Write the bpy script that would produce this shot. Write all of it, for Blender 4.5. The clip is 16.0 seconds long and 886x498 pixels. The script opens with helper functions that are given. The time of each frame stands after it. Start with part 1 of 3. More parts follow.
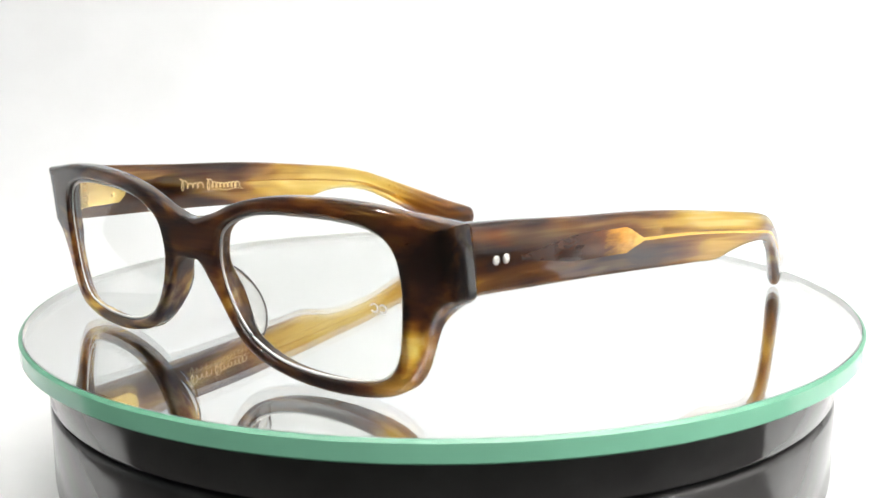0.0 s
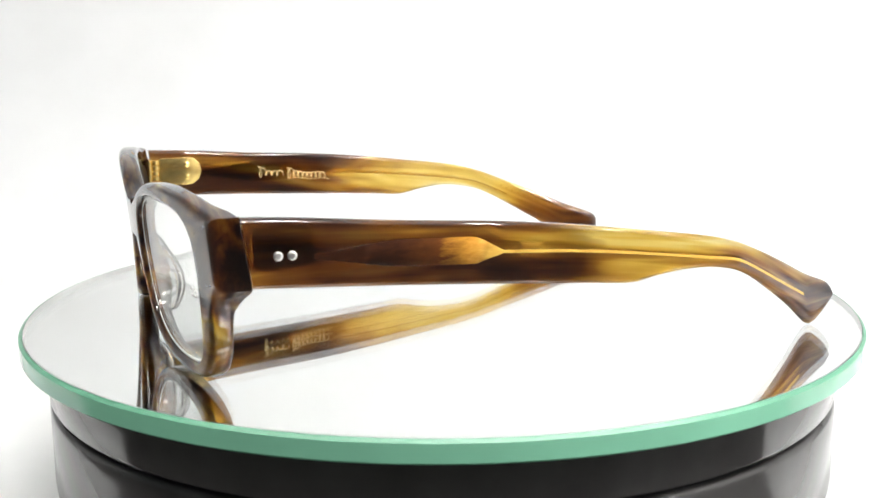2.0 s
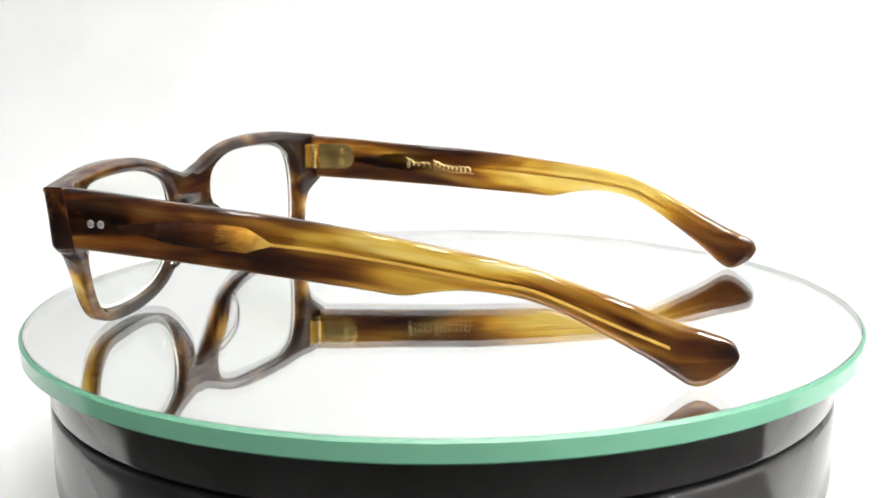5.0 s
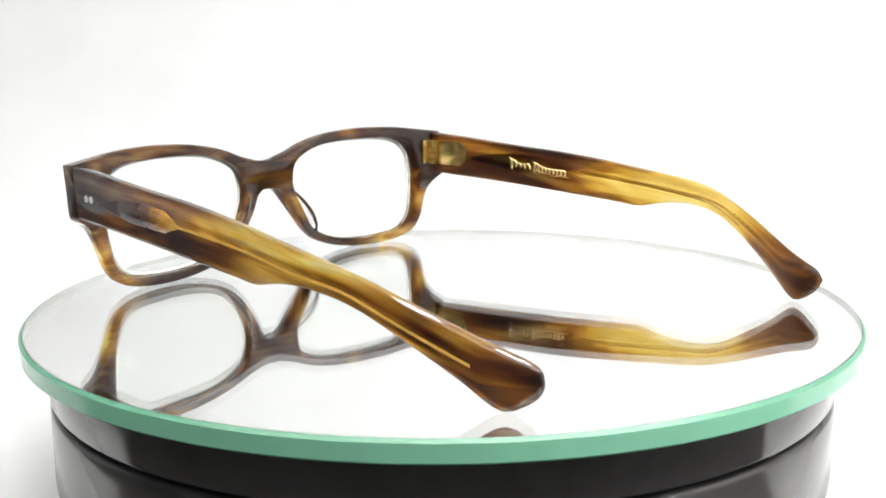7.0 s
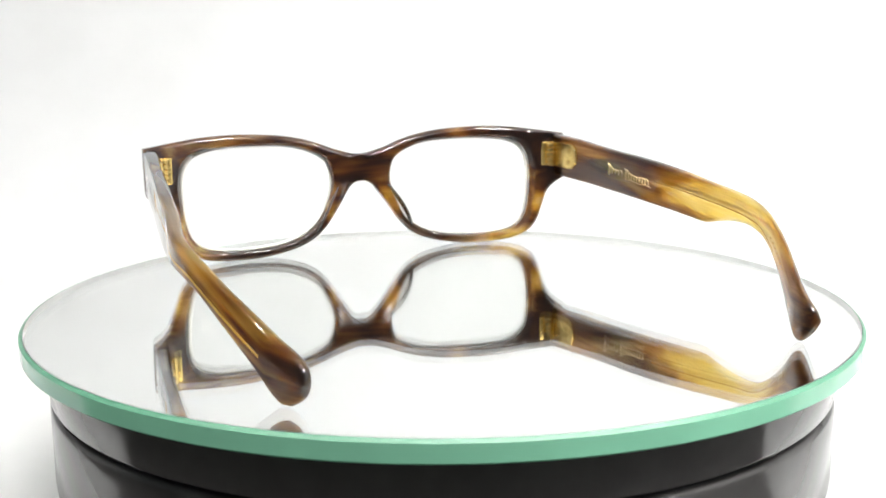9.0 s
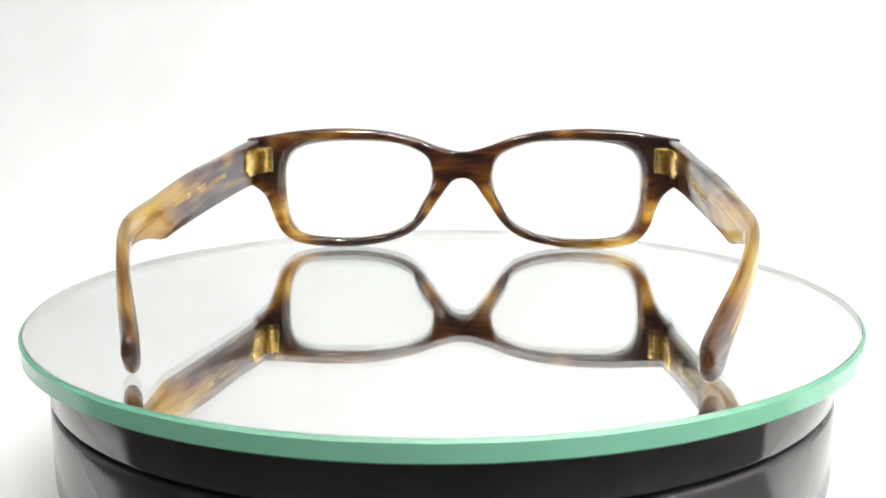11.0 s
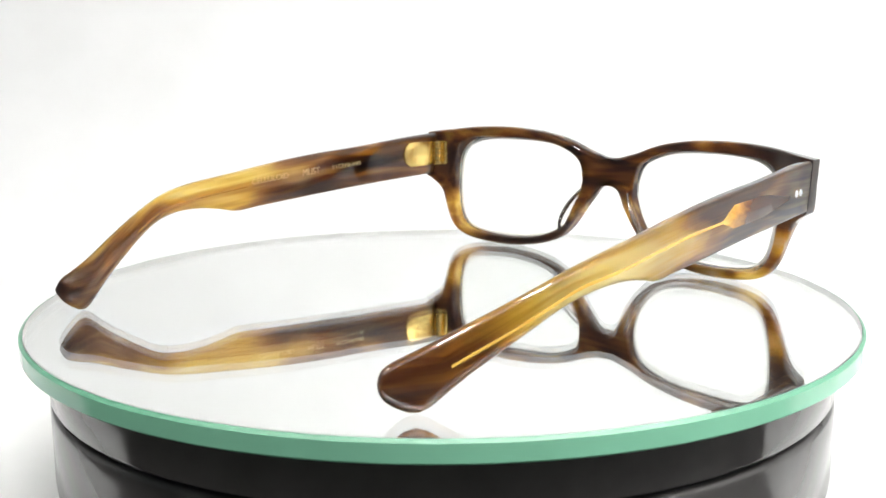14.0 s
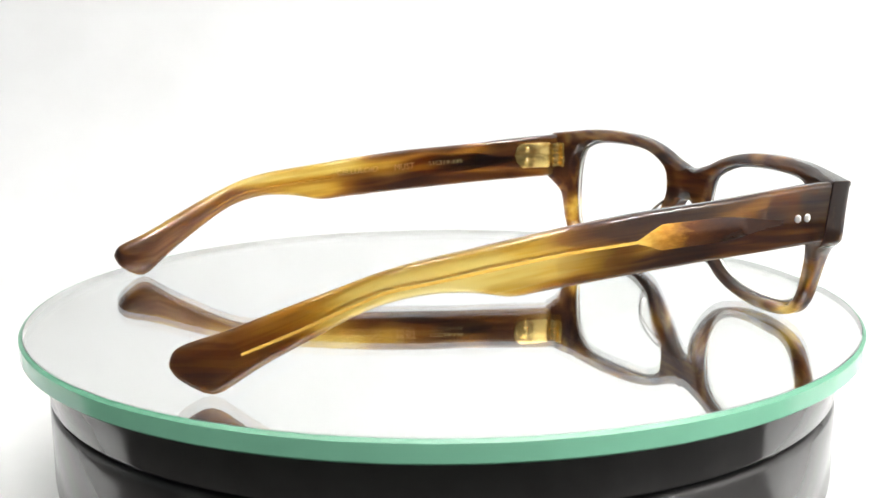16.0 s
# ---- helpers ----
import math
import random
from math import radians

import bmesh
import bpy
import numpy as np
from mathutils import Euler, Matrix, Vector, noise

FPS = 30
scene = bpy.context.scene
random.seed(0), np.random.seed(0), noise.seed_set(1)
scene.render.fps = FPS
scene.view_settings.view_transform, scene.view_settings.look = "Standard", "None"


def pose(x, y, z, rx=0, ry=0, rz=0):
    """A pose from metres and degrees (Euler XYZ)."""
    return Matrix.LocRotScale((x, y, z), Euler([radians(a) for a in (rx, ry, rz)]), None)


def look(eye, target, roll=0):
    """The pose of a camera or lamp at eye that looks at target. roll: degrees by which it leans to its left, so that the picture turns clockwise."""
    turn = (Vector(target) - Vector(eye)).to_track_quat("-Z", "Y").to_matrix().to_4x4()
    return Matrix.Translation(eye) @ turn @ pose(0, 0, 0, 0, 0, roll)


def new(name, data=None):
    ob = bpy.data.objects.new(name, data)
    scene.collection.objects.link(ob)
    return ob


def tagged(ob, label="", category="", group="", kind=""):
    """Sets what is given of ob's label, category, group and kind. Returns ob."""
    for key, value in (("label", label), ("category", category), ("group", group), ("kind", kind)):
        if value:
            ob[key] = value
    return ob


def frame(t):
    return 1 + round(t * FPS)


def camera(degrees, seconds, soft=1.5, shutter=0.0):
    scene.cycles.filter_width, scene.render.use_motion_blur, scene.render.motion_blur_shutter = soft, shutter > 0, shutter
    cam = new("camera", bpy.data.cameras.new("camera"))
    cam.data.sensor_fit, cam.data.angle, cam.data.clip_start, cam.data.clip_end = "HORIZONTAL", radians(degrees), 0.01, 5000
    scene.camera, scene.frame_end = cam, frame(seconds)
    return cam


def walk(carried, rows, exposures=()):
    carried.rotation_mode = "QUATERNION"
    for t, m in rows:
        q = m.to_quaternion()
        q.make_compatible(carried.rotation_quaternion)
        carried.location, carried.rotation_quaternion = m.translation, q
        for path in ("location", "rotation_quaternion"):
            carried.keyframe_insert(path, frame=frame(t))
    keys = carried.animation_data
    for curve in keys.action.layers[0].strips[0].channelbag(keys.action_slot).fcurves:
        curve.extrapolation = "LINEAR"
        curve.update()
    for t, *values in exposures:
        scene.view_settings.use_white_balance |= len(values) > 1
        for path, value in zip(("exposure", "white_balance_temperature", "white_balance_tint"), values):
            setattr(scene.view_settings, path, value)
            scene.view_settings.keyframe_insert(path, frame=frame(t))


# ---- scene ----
# A pair of glasses turns on a mirrored glass disc inside a white photo tent.
# Built in millimetres, scaled by MM. World origin: centre of the disc's top face.
MM = 0.001
EYE = Vector((0.0, -0.30360, 0.07245))
AHEAD = Vector((0.000884, 0.981921, -0.189291))

cam = camera(43.65, 16.0)
cam.data.dof.use_dof = True
cam.data.dof.focus_distance = 0.275
cam.data.dof.aperture_fstop = 30.0
walk(cam, [(0.0, look(EYE, EYE + AHEAD, -0.284)), (16.0, look(EYE, EYE + AHEAD, -0.284))])
scene.view_settings.exposure = 0.0

# ---------------------------------------------------------------- light
world = bpy.data.worlds.new("room")
scene.world = world
world.use_nodes = True
world.node_tree.nodes["Background"].inputs["Color"].default_value = (0.95, 0.97, 1.0, 1)
world.node_tree.nodes["Background"].inputs["Strength"].default_value = 0.12


def area_lamp(name, eye, target, size_x, size_y, watts, colour=(1, 0.98, 0.95)):
    data = bpy.data.lights.new(name, "AREA")
    data.shape, data.size, data.size_y = "RECTANGLE", size_x, size_y
    data.energy, data.color = watts, colour
    ob = new(name, data)
    ob.matrix_world = look(eye, target)
    return ob


# soft fill lamps added besides the led bars, with no fitting
area_lamp("fill_light", (0.14, -0.10, 0.475), (0.10, -0.05, 0.0), 0.50, 0.24, 0.3)
area_lamp("fill_light", (0.10, -0.30, 0.40), (0.0, 0.05, 0.02), 0.40, 0.06, 0.5)


# ---------------------------------------------------------------- materials
class Nodes:
    """Short hand for building one node material."""

    def __init__(self, name):
        self.mat = bpy.data.materials.new(name)
        self.mat.use_nodes = True
        self.tree = self.mat.node_tree
        self.tree.nodes.clear()
        self.out = self.tree.nodes.new("ShaderNodeOutputMaterial")

    def node(self, kind, inputs=None):
        n = self.tree.nodes.new(kind)
        for k, v in (inputs or {}).items():
            if isinstance(v, bpy.types.NodeSocket):
                self.tree.links.new(v, n.inputs[k])
            else:
                n.inputs[k].default_value = v
        return n

    def math(self, op, a, b=0.0, clamp=False):
        n = self.node("ShaderNodeMath", {0: a, 1: b})
        n.operation, n.use_clamp = op, clamp
        return n.outputs[0]

    def coords(self, scale, rot=(0, 0, 0), loc=(0, 0, 0), kind="Object"):
        tc = self.node("ShaderNodeTexCoord")
        return self.node("ShaderNodeMapping", {"Vector": tc.outputs[kind], "Scale": scale, "Rotation": rot,
                                               "Location": loc}).outputs[0]

    def noise(self, vec, scale=1.0, detail=3.0, rough=0.5, distortion=0.0):
        return self.node("ShaderNodeTexNoise", {"Vector": vec, "Scale": scale, "Detail": detail, "Roughness": rough,
                                                "Distortion": distortion}).outputs["Fac"]

    def ramp(self, fac, stops, interpolation="LINEAR"):
        n = self.node("ShaderNodeValToRGB", {"Fac": fac})
        n.color_ramp.interpolation = interpolation
        els = n.color_ramp.elements
        while len(els) > 1:
            els.remove(els[-1])
        els[0].position = stops[0][0]
        els[0].color = (*stops[0][1], 1)
        for pos, col in stops[1:]:
            e = els.new(pos)
            e.color = (*col, 1)
        return n.outputs["Color"]

    def bump(self, height, strength, distance):
        return self.node("ShaderNodeBump", {"Height": height, "Strength": strength, "Distance": distance}).outputs[0]

    def surface(self, shader):
        self.tree.links.new(shader, self.out.inputs["Surface"])
        return self.mat

    def principled(self, **kw):
        return self.node("ShaderNodeBsdfPrincipled", {k.replace("_", " "): v for k, v in kw.items()})


def grey(v):
    return (v, v, v)


TORTOISE = [(0.0, (0.018, 0.007, 0.004)), (0.20, (0.040, 0.013, 0.005)), (0.38, (0.125, 0.038, 0.007)),
            (0.53, (0.27, 0.105, 0.014)), (0.68, (0.54, 0.30, 0.034)), (0.84, (0.74, 0.50, 0.085)), (1.0, (0.92, 0.76, 0.30))]


def celluloid(name, along, bias_stops, axis, span, seed, low_gold, patches=(), slant=0.0):
    """Streaked brown and amber celluloid; along: streak scale per metre on x, y, z.
    patches: (middle in mm, reach in mm, amount) of paler or darker clouds in the sheet, alike on both sides."""
    n = Nodes(name)
    if axis == "Y":
        # streaks follow the bent arm
        grain = n.node("ShaderNodeAttribute")
        grain.attribute_name = "grain"
        n.coords = lambda scale, rot=(0, 0, 0), loc=(0, 0, 0): n.node(
            "ShaderNodeMapping", {"Vector": grain.outputs["Vector"], "Scale": scale, "Rotation": rot, "Location": loc}).outputs[0]
    wide = n.noise(n.coords(along, (0.0, 0.05, 0.04), seed), 1.0, 1.2, 0.45, 1.1)
    fine = n.noise(n.coords([a * (1.3 if a == min(along) else 4.2) for a in along], (0.0, 0.05, 0.04), seed), 1.0, 2.0, 0.5, 0.7)
    hair = n.noise(n.coords([a * (2.0 if a == min(along) else 14.0) for a in along], (0.0, 0.02, 0.02), seed), 1.0, 2.0, 0.5, 0.3)
    spot = n.node("ShaderNodeTexCoord").outputs["Object"]
    sep = n.node("ShaderNodeSeparateXYZ", {0: spot})
    place = n.node("ShaderNodeMapRange", {"Value": n.math("ABSOLUTE", sep.outputs[axis]), "From Min": span[0], "From Max": span[1]}).outputs[0]
    bias = n.ramp(place, [(p, grey(v)) for p, v in bias_stops], "EASE")
    low = n.node("ShaderNodeMapRange", {"Value": sep.outputs["Z"], "From Min": low_gold[0], "From Max": low_gold[1],
                                        "To Min": low_gold[2], "To Max": 0.0}).outputs[0]
    fac = n.math("ADD", n.math("MULTIPLY", n.math("SUBTRACT", wide, 0.5), 1.75), bias)
    fac = n.math("ADD", fac, n.math("MULTIPLY", n.math("SUBTRACT", fine, 0.5), 0.50))
    fac = n.math("ADD", fac, n.math("MULTIPLY", n.math("SUBTRACT", hair, 0.5), 0.16))
    fac = n.math("ADD", fac, low)
    if slant:
        # slanted layers that show in the cut edges of the sheet
        layers = n.noise(n.coords((30, 430, 150), (slant, 0.0, 0.0), seed), 1.0, 1.0, 0.4, 0.4)
        fac = n.math("ADD", fac, n.math("MULTIPLY", n.math("SUBTRACT", layers, 0.5), 0.9))
    ripple = n.math("MULTIPLY", n.math("SUBTRACT", wide, 0.5), 0.9)
    for (px, pz), (rx, rz), amount in patches:
        dx = n.math("DIVIDE", n.math("SUBTRACT", n.math("ABSOLUTE", sep.outputs["X"]), px * MM), rx * MM)
        dz = n.math("DIVIDE", n.math("SUBTRACT", sep.outputs["Z"], pz * MM), rz * MM)
        gap = n.math("SQRT", n.math("ADD", n.math("MULTIPLY", dx, dx), n.math("MULTIPLY", dz, dz)))
        gap = n.math("ADD", gap, ripple)
        fac = n.math("ADD", fac, n.node("ShaderNodeMapRange", {"Value": gap, "From Min": 0.35, "From Max": 1.3, "To Min": amount, "To Max": 0.0}).outputs[0])
    fac = n.math("MINIMUM", n.math("MAXIMUM", fac, 0.0), 1.0)
    colour = n.ramp(fac, TORTOISE)
    dust = n.noise(n.coords((900, 900, 900)), 1.0, 2.0)
    rough = n.node("ShaderNodeMapRange", {"Value": dust, "To Min": 0.02, "To Max": 0.035}).outputs[0]
    bump = n.bump(n.noise(n.coords((160, 160, 160)), 1.0, 2.0), 0.02, 0.0004)
    # polished skin over a sheet that passes and scatters most of the light
    return n.surface(n.principled(Base_Color=colour, Roughness=0.4, IOR=1.08, Transmission_Weight=0.95, Coat_Weight=1.0, Coat_Roughness=rough,
                                  Coat_IOR=1.56, Normal=bump, Coat_Normal=bump).outputs[0])


def clear(name, tint, ior, rough=0.0):
    n = Nodes(name)
    return n.surface(n.node("ShaderNodeBsdfGlass", {"Color": (*tint, 1), "Roughness": rough, "IOR": ior}).outputs[0])


def metal(name, colour, rough, grain=700):
    n = Nodes(name)
    g = n.noise(n.coords((grain, grain, grain)), 1.0, 3.0)
    r = n.node("ShaderNodeMapRange", {"Value": g, "To Min": rough * 0.7, "To Max": rough * 1.4}).outputs[0]
    return n.surface(n.principled(Base_Color=(*colour, 1), Metallic=1.0, Roughness=r, Normal=n.bump(g, 0.15, 0.0002)).outputs[0])


def plain(name, colour, rough, grain=200, depth=0.08, vary=0.08):
    n = Nodes(name)
    g = n.noise(n.coords((grain, grain, grain)), 1.0, 4.0)
    low = tuple(c * (1 - vary) for c in colour)
    high = tuple(min(1.0, c * (1 + vary)) for c in colour)
    c = n.ramp(g, [(0.3, low), (0.7, high)])
    r = n.node("ShaderNodeMapRange", {"Value": g, "To Min": rough * 0.85, "To Max": rough * 1.2}).outputs[0]
    return n.surface(n.principled(Base_Color=c, Roughness=r, Normal=n.bump(g, depth, 0.0003)).outputs[0])


FRAME_BIAS = [(0.0, 0.13), (0.12, 0.15), (0.25, 0.19), (0.5, 0.25), (0.72, 0.21), (0.85, 0.15), (1.0, 0.13)]
FRAME_PATCHES = [((65.5, 13.5), (7.5, 6.0), 0.55), ((58.0, 3.0), (9.0, 4.5), 0.38), ((43.0, 39.8), (12.0, 2.8), 0.16), ((69.0, 29.0), (9.0, 9.0), -0.32),
                 ((10.5, 16.0), (4.0, 8.0), 0.36), ((24.0, 3.0), (9.0, 5.0), -0.10)]
# arms brown towards the tip, darkened further for light lost end-on
ARM_BIAS = [(0.0, 0.58), (0.05, 0.42), (0.12, 0.31), (0.26, 0.29), (0.34, 0.38), (0.43, 0.54), (0.54, 0.74), (0.68, 0.82), (0.76, 0.64), (0.86, 0.36), (0.94, 0.24), (1.0, 0.17)]
MAT_FRAME = celluloid("front celluloid", (26, 130, 95), FRAME_BIAS, "X", (0.0, 0.073), (0.31, 0.2, 0.7), (0.0, 0.020, 0.08), FRAME_PATCHES, 0.6)
MAT_ARM_L = celluloid("left arm celluloid", (110, 20, 115), ARM_BIAS, "Y", (0.006, 0.159), (0.9, 0.33, 0.1), (0.0, 0.012, 0.12))
MAT_ARM_R = celluloid("right arm celluloid", (110, 20, 115), ARM_BIAS, "Y", (0.006, 0.159), (2.3, 1.13, 0.4), (0.0, 0.012, 0.12))
MAT_LENS = clear("clear lens", (0.985, 0.99, 0.985), 1.30)
MAT_PAD = clear("clear nose pad", (0.97, 0.96, 0.95), 1.45, 0.03)
MAT_GOLD = metal("gold plating", (0.86, 0.62, 0.22), 0.22)
MAT_FOIL = metal("gold foil", (0.95, 0.76, 0.36), 0.30, 2500)
MAT_STEEL = metal("polished steel", (0.88, 0.85, 0.81), 0.34)
MAT_MIRROR = metal("silvered mirror", (0.972, 0.978, 0.975), 0.0, 3)
MAT_TOP = clear("disc glass", (0.993, 0.998, 0.995), 1.5)
# one glass in opaque tones; the inner one is whitened for refracted backdrop
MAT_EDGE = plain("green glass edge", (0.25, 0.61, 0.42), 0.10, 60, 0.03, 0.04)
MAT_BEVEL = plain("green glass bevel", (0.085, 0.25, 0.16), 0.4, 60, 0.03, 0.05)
MAT_INNER = plain("glass edge whitened as backdrop", (0.90, 0.93, 0.915), 0.3, 60, 0.03, 0.04)
MAT_BLACK = plain("black gloss plastic", (0.064, 0.062, 0.062), 0.12, 45, 0.03, 0.2)
MAT_SEAM = plain("near-black seam shade", (0.004, 0.004, 0.004), 0.6)
MAT_CLOTH = plain("white tent cloth", (0.685, 0.692, 0.70), 0.9, 28, 0.6, 0.03)
MAT_LINE = plain("amber line", (0.44, 0.24, 0.045), 0.12)
MAT_TABLE = plain("dark table", (0.03, 0.028, 0.026), 0.5, 90, 0.1, 0.3)
MAT_RIM = plain("pale lens bevel", (0.62, 0.61, 0.58), 0.2)
# dark line standing for the brown front refracted in the clear pad
MAT_PADLINE = plain("dark pad outline", (0.09, 0.08, 0.075), 0.12)
MAT_PRINT = plain("pale lens print", (0.82, 0.82, 0.80), 0.4)


def core_material():
    """Brushed brass seen in the clear part of the arm, sinking into brown towards the hinge."""
    n = Nodes("brass core in celluloid")
    sep = n.node("ShaderNodeSeparateXYZ", {0: n.node("ShaderNodeTexCoord").outputs["Object"]})
    deep = n.node("ShaderNodeMapRange", {"Value": sep.outputs["Y"], "From Min": -0.060, "From Max": -0.037}).outputs[0]
    grain = n.noise(n.coords((900, 260, 900)), 1.0, 4.0, 0.7)
    fac = n.math("ADD", deep, n.math("MULTIPLY", n.math("SUBTRACT", grain, 0.5), 0.5), True)
    colour = n.ramp(fac, [(0.0, (0.82, 0.52, 0.11)), (0.3, (0.56, 0.26, 0.034)), (0.6, (0.11, 0.035, 0.009)), (1.0, (0.035, 0.012, 0.006))])
    return n.surface(n.principled(Base_Color=colour, Roughness=0.14, IOR=1.5, Metallic=0.0,
                                  Normal=n.bump(grain, 0.06, 0.0003)).outputs[0])


MAT_CORE = core_material()


def glow(name, strength):
    n = Nodes(name)
    return n.surface(n.node("ShaderNodeEmission", {"Color": (1, 0.98, 0.94, 1), "Strength": strength}).outputs[0])


MAT_LED = glow("led glow", 178.0)


# ---------------------------------------------------------------- mesh helpers
def mesh_of(name, bm, materials, smooth=True, sharp=40):
    me = bpy.data.meshes.new(name)
    bmesh.ops.recalc_face_normals(bm, faces=bm.faces[:])
    for f in bm.faces:
        f.smooth = smooth
    for e in bm.edges:
        if len(e.link_faces) == 2 and e.calc_face_angle(0) > radians(sharp):
            e.smooth = False
    bm.to_mesh(me)
    bm.free()
    for m in materials if isinstance(materials, (list, tuple)) else [materials]:
        me.materials.append(m)
    return me


def part(name, bm, material, parent=None, label="", smooth=True, sharp=40):
    ob = new(name, mesh_of(name, bm, material, smooth, sharp))
    ob.parent = parent
    return tagged(ob, label)


def mm(x, y, z):
    return Vector((x * MM, y * MM, z * MM))


def smooth_curve(points, closed, per=8, corners=()):
    """Catmull-Rom through points (x, z); corners stay sharp."""
    n, out = len(points), []
    for i in range(n if closed else n - 1):
        p1, p2 = points[i], points[(i + 1) % n]
        p0 = points[(i - 1) % n] if (closed or i > 0) else p1
        p3 = points[(i + 2) % n] if (closed or i < n - 2) else p2
        if i in corners:
            p0 = p1
        if (i + 1) % n in corners:
            p3 = p2
        for k in range(per):
            t = k / per
            out.append(tuple(0.5 * (2 * b + (c - a) * t + (2 * a - 5 * b + 4 * c - d) * t * t + (3 * b - a - 3 * c + d) * t ** 3)
                             for a, b, c, d in zip(p0, p1, p2, p3)))
    if not closed:
        out.append(tuple(points[-1]))
    return out


def lathe(bm, profile, steps=160, close_ends=False, mat=0):
    """Turn a profile of (radius, z) in mm round the z axis."""
    rings = [[bm.verts.new(mm(r * math.cos(2 * math.pi * k / steps), r * math.sin(2 * math.pi * k / steps), z)) for k in range(steps)]
             for r, z in profile]
    for a, b in zip(rings, rings[1:]):
        for k in range(steps):
            f = bm.faces.new((a[k], a[(k + 1) % steps], b[(k + 1) % steps], b[k]))
            f.material_index = mat
    if close_ends:
        bm.faces.new(rings[0]).material_index = mat
        bm.faces.new(rings[-1]).material_index = mat
    return rings


def box(bm, lo, hi, bevel=0.0, segments=2):
    m = Matrix.Translation(mm(*[(a + b) / 2 for a, b in zip(lo, hi)])) @ Matrix.Diagonal(
        (*[(b - a) * MM for a, b in zip(lo, hi)], 1))
    made = bmesh.ops.create_cube(bm, size=1, matrix=m)["verts"]
    if bevel:
        edges = list({e for v in made for e in v.link_edges})
        bmesh.ops.bevel(bm, geom=edges, offset=bevel * MM, segments=segments, affect="EDGES", profile=0.5)


def tube(bm, path, radius, sides=8):
    """A round wire along a path of points in mm."""
    rings = []
    for i, p in enumerate(path):
        d = (Vector(path[min(i + 1, len(path) - 1)]) - Vector(path[max(i - 1, 0)])).normalized()
        up = Vector((1, 0, 0)) if abs(d.x) < 0.8 else Vector((0, 0, 1))
        a = d.cross(up).normalized()
        b = d.cross(a)
        rings.append([bm.verts.new((Vector(p) + radius * (math.cos(2 * math.pi * k / sides) * a + math.sin(2 * math.pi * k / sides) * b)) * MM)
                      for k in range(sides)])
    for r, s in zip(rings, rings[1:]):
        for k in range(sides):
            bm.faces.new((r[k], r[(k + 1) % sides], s[(k + 1) % sides], s[k]))
    bm.faces.new(rings[0])
    bm.faces.new(rings[-1])


def step(a, b, x):
    t = min(1.0, max(0.0, (x - a) / (b - a)))
    return t * t * (3 - 2 * t)


# ---------------------------------------------------------------- the tent
def tent():
    # backdrop: floor sweeping up into the back wall, faintly rippled
    bm = bmesh.new()
    prof = [(-64.0, -52.0), (-55.0, -52.0), (60.0, -52.0), (230.0, -52.0)]
    prof += [(230 + 110 * math.sin(radians(a)), -52 + 110 * (1 - math.cos(radians(a)))) for a in range(10, 91, 10)]
    prof += [(340.0, 58 + 22 * k) for k in range(1, 21)]
    cols = 60
    grid = []
    for y, z in prof:
        row = []
        for k in range(cols + 1):
            x = -750 + 1230 * k / cols
            w = noise.noise((x * 0.012, y * 0.01, z * 0.009)) * 3.0 + noise.noise((x * 0.035, 3.1, z * 0.03)) * 0.8
            lift = step(-30, 60, z)
            # the cloth's front hem runs back towards the open side
            hem = -64 + 9 * noise.noise((x * 0.011, 7.7, 0.0)) + 200 * step(-190, -400, x)
            yy = hem + (y + 64) * (230 - hem) / 294 if y <= 230 else y
            row.append(bm.verts.new(mm(x, yy - w * lift, z)))
        grid.append(row)
    for a, b in zip(grid, grid[1:]):
        for k in range(cols):
            bm.faces.new((a[k], a[k + 1], b[k + 1], b[k]))
    tagged(part("backdrop", bm, MAT_CLOTH), "smooth white cloth sweep behind the turntable", "backdrop", kind="structure")
    bm = bmesh.new()
    box(bm, (-900, -900, -60), (900, 352, -52.6))
    tagged(part("floor", bm, MAT_TABLE, smooth=False), "dark table top under the white cloth", "table top", kind="structure")
    for name, lo, hi in (("wall_west", (-760, 60, -56), (-752, 352, 506)), ("wall_east", (482, -460, -56), (490, 352, 506))):
        bm = bmesh.new()
        box(bm, lo, hi)
        tagged(part(name, bm, MAT_CLOTH, smooth=False), "white cloth side of the photo tent", "wall", kind="structure")
    bm = bmesh.new()
    box(bm, (-760, -460, 498), (490, 352, 506))
    tagged(part("ceiling", bm, MAT_CLOTH, smooth=False), "white cloth top of the photo tent", "ceiling", kind="structure")


def led_bar(y, z, x0, x1, count):
    root = new("led_bar")
    tagged(root, "white light bar with a row of small leds", "lamp", group="tent light bars")
    bm = bmesh.new()
    box(bm, (x0 - 32, y - 28, z), (x1 + 32, y + 28, z + 8), 1.0)
    part("housing", bm, MAT_CLOTH, root)
    for k in range(count):
        bm = bmesh.new()
        c = x0 + (x1 - x0) * k / (count - 1)
        bmesh.ops.create_cone(bm, cap_ends=True, segments=32, radius1=23 * MM, radius2=24 * MM, depth=2 * MM,
                              matrix=Matrix.Translation(mm(c, y, z - 1.2)))
        part("led", bm, MAT_LED, root)


